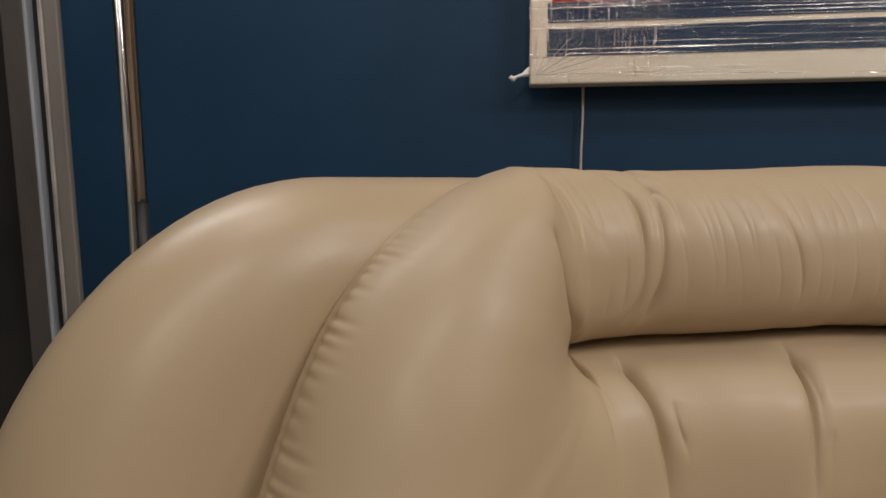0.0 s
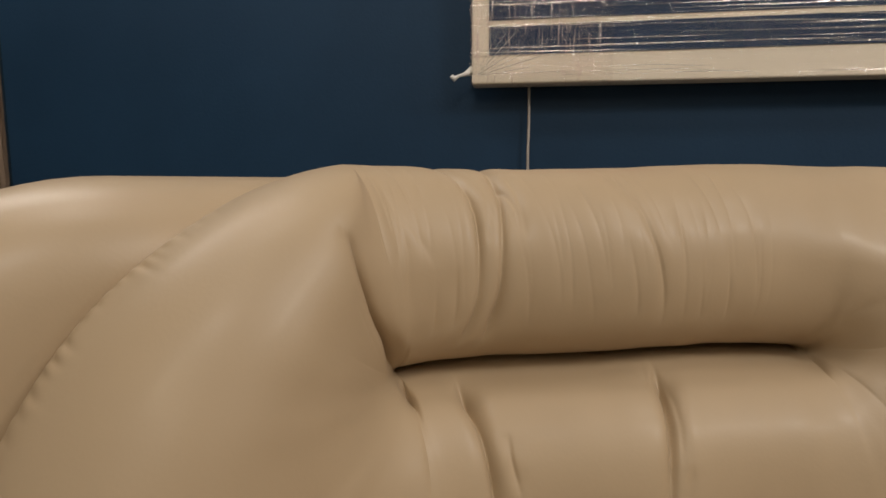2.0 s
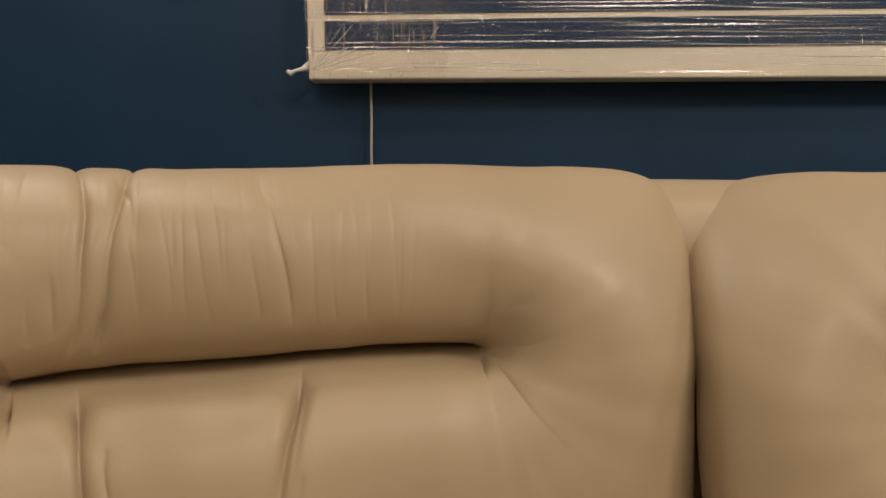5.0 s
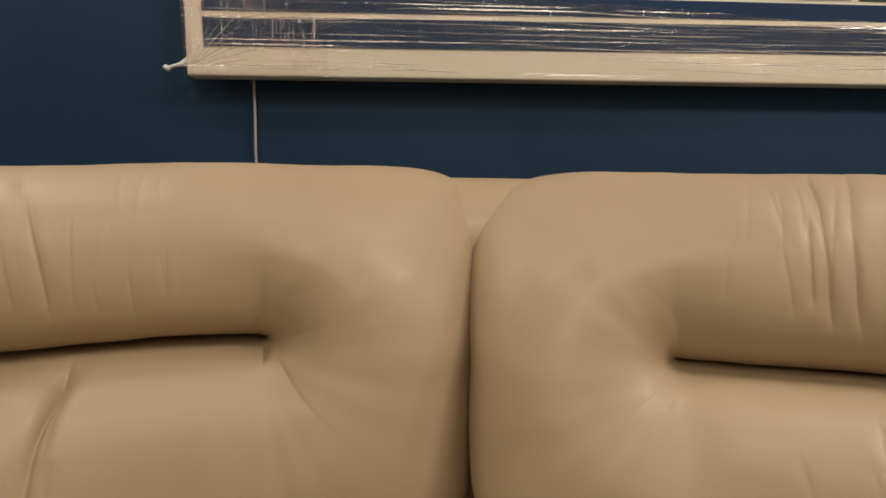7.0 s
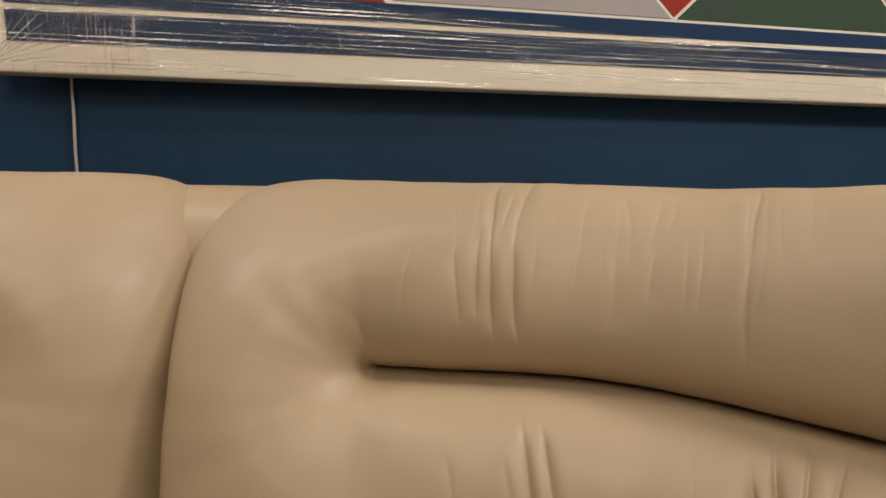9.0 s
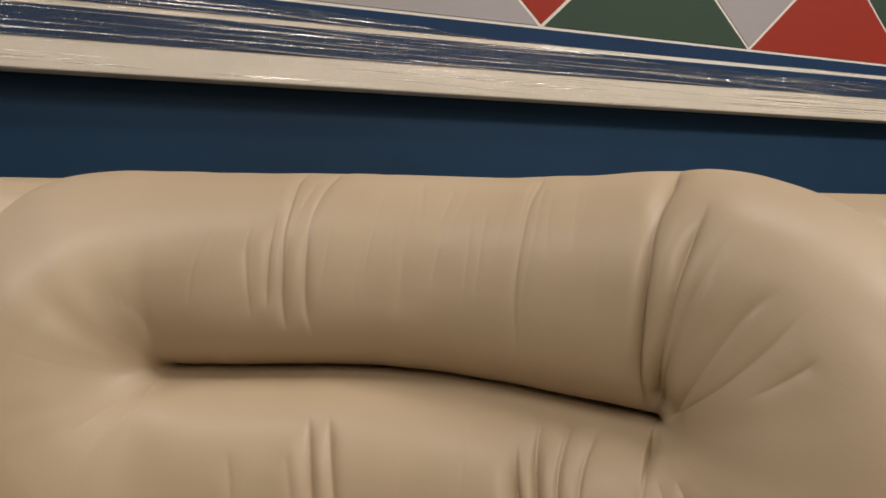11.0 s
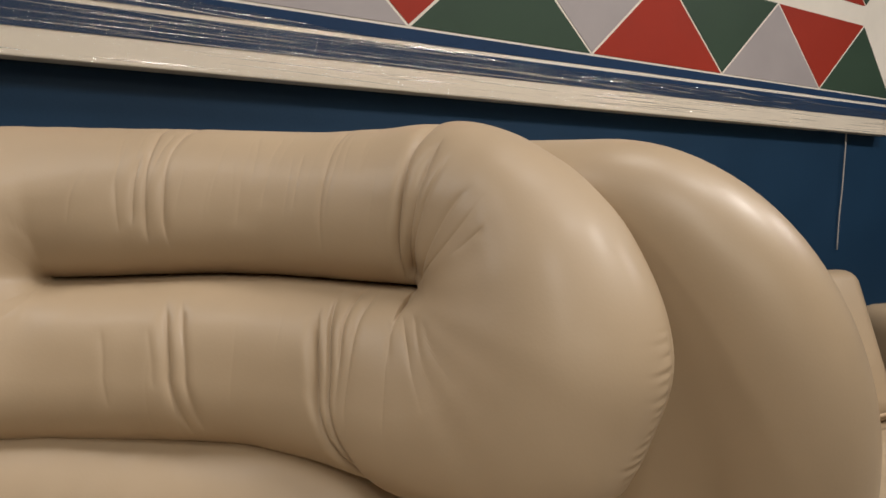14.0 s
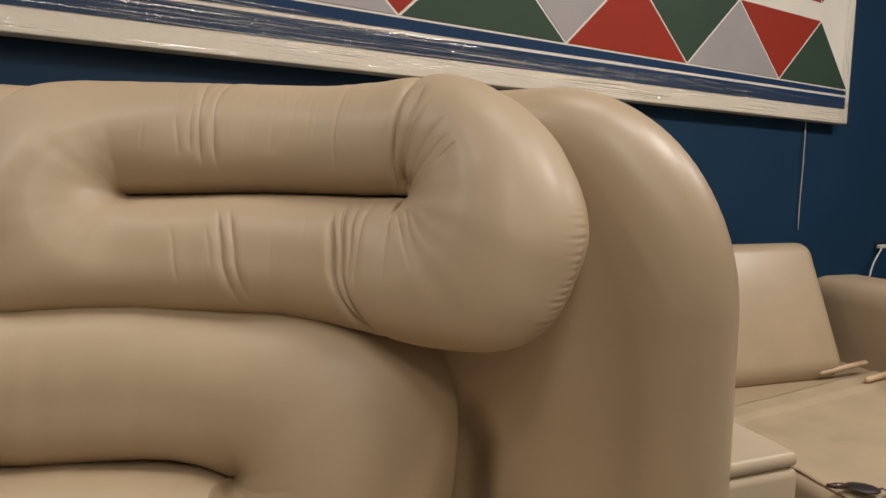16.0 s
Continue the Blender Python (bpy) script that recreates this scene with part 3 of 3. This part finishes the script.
def sofa():
    body = empty("sofa", "beige leather tub sofa with soft slit cushions, before a navy wall", "sofa", m=SOFA)
    rnd = random.Random(4)
    shell(body, -0.115)
    seat(body)
    faint = faint_folds(rnd, 26, 0.02, 0.20, 1.3, 3.0, 0.6, 2.2) + faint_folds(rnd, 7, 0.56, 0.74, 0.8, 2.6, 0.45, 2.4)
    soft_cushion("head_cushion", body, HEAD_RIGHT, RIGHT_TOP_FOLDS + RIGHT_BEND_FOLDS + RIGHT_LOW_FOLDS + RIGHT_END_FOLDS + faint,
                 [(0.775, 0.862, 3.18, 8.0, 0.6)], 11, "puffed upper cushion with gathered seam")
    faint = faint_folds(rnd, 30, 0.03, 0.24, 1.1, 3.0, 0.65, 2.2)
    soft_cushion("head_cushion", body, HEAD_LEFT, LEFT_TOP_FOLDS + LEFT_TOP_SLIGHT_FOLDS + LEFT_LOW_FOLDS + LEFT_END_FOLDS + faint,
                 [(0.29, 0.42, 3.26, 9.0, 1.0)], 12, "puffed upper cushion with deep folds")
    for sign in (1, -1):
        end = faint_folds(rnd, 7, 0.78, 0.90, 0.35, 1.5, 1.3, 4.0) if sign > 0 else faint_folds(rnd, 7, 0.30, 0.42, 0.35, 1.5, 1.3, 4.0)
        soft_cushion("lumbar_cushion", body, lumbar(sign), end, [], 20 + sign, ns=800, nphi=120)
    return body


sofa()


# ---- the wrapped painting ----
PX0, PX1, PZ0, PZ1, PY = 0.222, 3.962, 1.143, 2.12, 1.360
LINE_A, LINE_B, ROW_H, STEP, TIP = 1.253, 1.302, 0.286, 0.6115, 1.5275


def flat_poly(pts, y, depth=0.0016):
    """A thin layer of paint standing proud of the canvas."""
    bm = bmesh.new()
    f = bm.faces.new([bm.verts.new((x, y, z)) for x, z in pts])
    ext = bmesh.ops.extrude_face_region(bm, geom=[f])
    bmesh.ops.translate(bm, vec=(0, -depth, 0), verts=[v for v in ext["geom"] if isinstance(v, bmesh.types.BMVert)])
    return bm


def painting():
    pic = empty("painting", "wide geometric painting in cream frame, partly wrapped in clear stretch film", "painting", m=pose(0, 0, 0))
    part("canvas", box(PX0, PY, PZ0, PX1, PY + 0.045, PZ1, 0.004, None, 3), CANVAS, pic, "cream canvas on a deep stretcher")
    ax0, ax1 = 0.254, 3.925
    part("band", flat_poly([(ax0, 1.196), (ax1, 1.212), (ax1, LINE_A + 0.014), (ax0, LINE_A - 0.003)], PY), NAVY, pic, "navy painted band")
    part("band", flat_poly([(ax0, LINE_A + 0.007), (ax1, LINE_A + 0.025), (ax1, LINE_B - 0.0035), (ax0, LINE_B - 0.0035)], PY), NAVY, pic, "navy painted band")
    up = [RED, GREY, GREEN, RED, GREY, GREEN]
    down = [None, GREEN, RED, GREY, GREEN, RED]
    for row, base in ((0, LINE_B), (1, 1.668)):
        for k in range(6):
            x = TIP + STEP * (k - 2)
            t = 0.0035
            u = [(x + 0.007, base + t), (x + STEP - 0.007, base + t), (x + STEP / 2, base + ROW_H - 0.005)]
            d = [(x, base + 0.007), (x + STEP / 2 - 0.007, base + ROW_H), (x - STEP / 2 + 0.007, base + ROW_H)]
            if k == 0:
                u = [(ax0 + 0.004, base - 0.0025), (u[1][0], base - 0.0025), u[2]]
            if row:
                u = [(px, 2 * base + ROW_H - pz) for px, pz in u]
                d = [(px, 2 * base + ROW_H - pz) for px, pz in d]
            if k == 5:
                u = [(min(px, ax1), pz) for px, pz in u]
            part("triangle", flat_poly(u, PY), up[k], pic)
            if down[k]:
                part("triangle", flat_poly(d, PY), down[k], pic)
    return pic


PICTURE = painting()


def film_sheet(name, x0, x1, z0, z1, y, wrap, nx, nz, amp, seed, label, mat=None, droop=0.0):
    """A film layer over the front that folds round the lower edge."""
    rows = []
    zs = list(np.linspace(z1, z0, nz))
    for n, z in enumerate(zs):
        row = []
        for x in np.linspace(x0, x1, nx):
            wob = noise.noise(Vector((x * 6 + seed, z * 90, seed))) * amp + noise.noise(Vector((x * 1.7, z * 30, seed + 5))) * amp
            edge = 0.006 * noise.noise(Vector((x * 2.3, seed, 0))) if n == 0 else 0
            fall = droop * smooth01((x - 0.55) / 1.5)
            zz = z0 + (z - z0) * (1 - fall / (z1 - z0))
            row.append((x, y - 0.004 - abs(wob), zz + edge))
        rows.append(row)
    if wrap:
        for k, yy in enumerate((0.004, 0.02, 0.044)):
            rows.append([(x, y + yy, z0 - 0.004 - 0.002 * abs(noise.noise(Vector((x * 8, k, seed))))) for x in np.linspace(x0, x1, nx)])
    ob = part(name, grid_mesh(rows), mat or FILM, PICTURE, label, smooth=True)
    ob.visible_shadow = False
    return ob


film_sheet("film_strip", PX0 - 0.003, PX1 + 0.003, PZ0, 1.298, PY, True, 420, 26, 0.003, 1.0, "clear stretch film with bright creases", droop=0.052)
film_sheet("film_strip", PX0 - 0.004, 0.484, PZ0 - 0.002, PZ1, PY - 0.004, True, 40, 60, 0.003, 7.0, "second layer of stretch film", FILM_END)
film_sheet("film_strip", 3.86, PX1 + 0.004, PZ0 - 0.002, PZ1, PY - 0.004, True, 24, 60, 0.003, 12.0, "film layer round the corner", FILM_END)


def film_glints():
    """Glints along the film's creases, modelled as milky white strands: long, thin, tapering, almost level."""
    rnd = random.Random(31)
    bm = bmesh.new()
    for k in range(70):
        x = rnd.uniform(PX0 + 0.25, PX1 - 0.5)
        ln = rnd.uniform(0.10, 0.55)
        z = rnd.uniform(1.150, 1.20) if k % 6 == 0 else rnd.uniform(1.20, 1.30) - 0.052 * smooth01((x - 0.55) / 1.5) * 0.5
        tilt, r = rnd.gauss(-0.012, 0.016), rnd.uniform(0.0005, 0.0013)
        pts = [(x + ln * u, PY - 0.0085 - 0.001 * math.sin(9 * u + k), max(PZ0 + 0.004, z + tilt * ln * u + 0.0012 * math.sin(5 * u + k))) for u in np.linspace(0, 1, 9)]
        if k >= 62:                                                     # a fan of glint strands along the creases from the gathered corner
            a = 0.15 + 0.13 * (k - 62)
            ln = rnd.uniform(0.05, 0.16)
            pts = [(PX0 + 0.006 + ln * u * math.cos(a), PY - 0.0125, PZ0 + 0.012 + ln * u * math.sin(a)) for u in np.linspace(0.05, 1, 9)]
        strand = tube(pts, r, 5, [0.12 + 0.88 * math.sin(math.pi * u) ** 0.7 for u in np.linspace(0, 1, 9)])
        me = bpy.data.meshes.new("strand")
        strand.to_mesh(me)
        strand.free()
        bm.from_mesh(me)
        bpy.data.meshes.remove(me)
    ob = part("film_glints", bm, FILM_GLINT, PICTURE, "white strands that stand for glints along the film's creases", smooth=True)
    tagged(ob, "white strands that stand for glints along the film's creases", kind="stuff")
    ob.visible_shadow = False


film_glints()


def film_knot():
    pts = [(0.222, 1.375, 1.172), (0.208, 1.368, 1.164), (0.196, 1.362, 1.160), (0.188, 1.36, 1.154), (0.182, 1.358, 1.160)]
    ob = part("film_tail", tube(pts, 0.006, 9, [1.6, 0.7, 0.5, 1.0, 0.7]), WHITE_CABLE, PICTURE, "twisted tail of stretch film", smooth=True)
    return ob


film_knot()


def hanging_cord(x, z0, z1, lean, label):
    y0 = WALL_Y - 0.012
    pts = [(x + lean * (z0 - z) + 0.0008 * math.sin(z * 30), y0 + 0.002 * math.sin(z * 11), z) for z in np.linspace(z0, z1, 14)]
    return tagged(part("hanging_cord", tube(pts, 0.0028, 8), CORD, smooth=True), label, "cord", group="cords under the painting")


hanging_cord(0.332, 1.19, 0.42, 0.0, "thin grey cord hanging down the wall behind the sofa")
hanging_cord(3.686, 1.19, 0.628, 0.0, "thin grey cord ending free below the painting")


# ---- chrome pole beside the sofa ----
def chrome_pole():
    ob = empty("chrome_pole", "worn chrome twin-tube pole with black collar, behind the sofa", "pole", m=pose(-0.247, 0.79, 0))
    part("tube", tube([(-0.0105, 0, 0.02), (-0.0105, 0, 2.1)], 0.006, 18), CHROME, ob, smooth=True)
    # the second tube's brown reflection is in its base colour
    part("tube", tube([(0.002, 0.002, 0.93), (0.002, 0.002, 2.1)], 0.006, 18), CHROME_REFLECT, ob, "chrome tube with a brown reflection put into its colour", smooth=True)
    part("sleeve", tube([(0.002, 0.002, 0.02), (0.002, 0.002, 0.93)], 0.0064, 18), BLACK, ob, "black lower sleeve", smooth=True)
    part("foot", box(-0.05, -0.04, 0, 0.05, 0.04, 0.02, 0.006), BLACK, ob)


chrome_pole()


# ---- lounge in the background ----
LOUNGE = pose(3.045, 0.940, 0, 0, 0, -15.0)


def padded(x0, y0, z0, x1, y1, z1, round_by, m=None):
    bm = box(x0, y0, z0, x1, y1, z1, round_by, None, 5)
    if m is not None:
        bm.transform(m)
    return bm


def lounge():
    ob = empty("lounge_sofa", "low beige leather lounge sofa against the navy wall", "sofa", m=LOUNGE)
    part("seat", padded(-0.80, -1.05, 0.05, 0.14, 0.12, 0.19, 0.03), LEATHER, ob, smooth=True)
    back = padded(-0.80, -0.075, 0.0, 0.0, 0.075, 0.51, 0.06)
    for v in back.verts:                                  # the pad narrows a little towards the seat and is fuller in its middle
        v.co.x -= 0.075 * (1 - v.co.z / 0.51) * smooth01((v.co.x + 0.6) / 0.6)
        v.co.y -= 0.022 * math.sin(math.pi * min(1, max(0, v.co.z / 0.51))) if v.co.y < 0 else 0.0
    back.transform(pose(0, -0.105, 0.170, -30, 0, 0))
    part("backrest", back, LEATHER_TAUT, ob, smooth=True)
    part("armrest", padded(0.09, -1.0, 0.05, 0.37, 0.22, 0.49, 0.08), LEATHER, ob, smooth=True)


lounge()


def far_things():
    # a wrinkled brown sheet over the seat, with a rolled far edge
    rows = []
    for v in np.linspace(0, 1, 70):
        row = []
        for u in np.linspace(0, 1, 50):
            z = 0.003 + 0.009 * abs(noise.noise(Vector((u * 5, v * 5, 3.1)))) + 0.011 * float(smooth01((v - 0.895) / 0.015)) + 0.004 * abs(noise.noise(Vector((u * 14, v * 9, 7.7))))
            row.append((-0.78 + 0.84 * u, -1.0 + 0.68 * v + 0.175 * u * v, z))
        rows.append(row)
    bm = grid_mesh(rows)
    top = list(bm.faces)
    ext = bmesh.ops.extrude_face_region(bm, geom=top)
    bmesh.ops.translate(bm, vec=(0, 0, -0.003), verts=[v for v in ext["geom"] if isinstance(v, bmesh.types.BMVert)])
    sheet = part("brown_paper_sheet", bm, SHEET, smooth=True)
    sheet.matrix_world = LOUNGE @ pose(0, 0, 0.190)
    tagged(sheet, "creased brown paper sheet spread over the lounge seat", "paper sheet")
    for p, q, r, mat in (((2.83, 0.846, 0.216), (3.027, 0.795, 0.238), 0.0085, WOOD), ((2.877, 0.73, 0.219), (3.06, 0.715, 0.226), 0.0095, WOOD)):
        ends = [Vector(p).lerp(Vector(q), k) for k in (0, 0.04, 0.5, 0.96, 1)]
        st = part("wooden_stick", tube(ends, r, 12, [0.6, 1, 1.05, 1, 0.6]), mat, smooth=True)
        tagged(st, "short round light wooden stick lying on the paper sheet", "stick", "sticks on the lounge")
    ot = empty("ottoman", "pale cream leather ottoman standing beside the lounge", "ottoman", m=pose(1.80, 0.60, 0, 0, 0, -12))
    part("lid", padded(-0.176, -0.153, 0.305, 0.147, 0.154, 0.335, 0.013), LEATHER_PALE, ot, smooth=True)
    part("base", padded(-0.178, -0.155, 0.0, 0.148, 0.155, 0.304, 0.016), LEATHER_PALE, ot, smooth=True)
    gl = empty("dark_glasses", "dark lensed glasses with brown frame lying on the paper", "glasses", m=LOUNGE @ pose(-0.715, -0.775, 0.206, 0, 0, -35))
    for x in (-0.036, 0.036):
        rim = [(x + 0.029 * math.cos(q), 0.020 * math.sin(q), 0.006) for q in np.linspace(0, 2 * math.pi, 21)]
        part("rim", tube(rim, 0.0025, 6), BROWN, gl, "dark brown rim", smooth=True)
        lens = bmesh.new()
        bmesh.ops.create_uvsphere(lens, u_segments=20, v_segments=10, radius=1.0)
        bmesh.ops.scale(lens, vec=(0.028, 0.019, 0.004), verts=lens.verts)
        bmesh.ops.translate(lens, vec=(x, 0, 0.006), verts=lens.verts)
        part("lens", lens, BLACK, gl, smooth=True)
    part("temple", tube([(-0.064, -0.004, 0.007), (-0.085, -0.012, 0.008), (-0.105, -0.016, 0.007)], 0.006, 8, [1, 1.1, 0.6]), BROWN, gl, "folded brown temple", smooth=True)
    part("bridge", tube([(-0.008, 0.004, 0.006), (0, 0.009, 0.008), (0.008, 0.004, 0.006)], 0.0022, 6), BROWN, gl, smooth=True)
    pts = [(4.50, WALL_Y - 0.03, 0.512), (4.466, WALL_Y - 0.04, 0.495), (4.43, WALL_Y - 0.04, 0.462), (4.398, WALL_Y - 0.04, 0.43), (4.372, WALL_Y - 0.04, 0.383), (4.355, WALL_Y - 0.04, 0.324), (4.35, WALL_Y - 0.04, 0.2), (4.35, WALL_Y - 0.03, 0.012)]
    tagged(part("power_cable", tube(pts, 0.0042, 8), WHITE_CABLE, smooth=True), "white cable looping down from a wall socket", "cable")
    so = empty("wall_socket", "dark wall socket with a white plug", "socket", m=pose(4.52, WALL_Y, 0.51))
    part("plate", box(-0.04, -0.010, -0.022, 0.04, 0.0, 0.022, 0.004), BLACK, so)
    part("plug", box(-0.05, -0.04, -0.010, 0.02, -0.0145, 0.010, 0.005), WHITE_CABLE, so, "white plug")


far_things()


def ceiling_lights():
    # assumed housings, one for each lamp, the added fill too
    for lx, ly, lsx, lsy, _ in LAMPS:
        ob = empty("unseen_light", "unseen white enamel batten light assumed under the plaster ceiling", "lamp", "ceiling lights", pose(lx, ly, CEIL))
        part("housing", box(-lsx / 2 - 0.03, -lsy / 2 - 0.02, -0.07, lsx / 2 + 0.03, lsy / 2 + 0.02, -0.001, 0.006), LAMP_BODY, ob)


ceiling_lights()
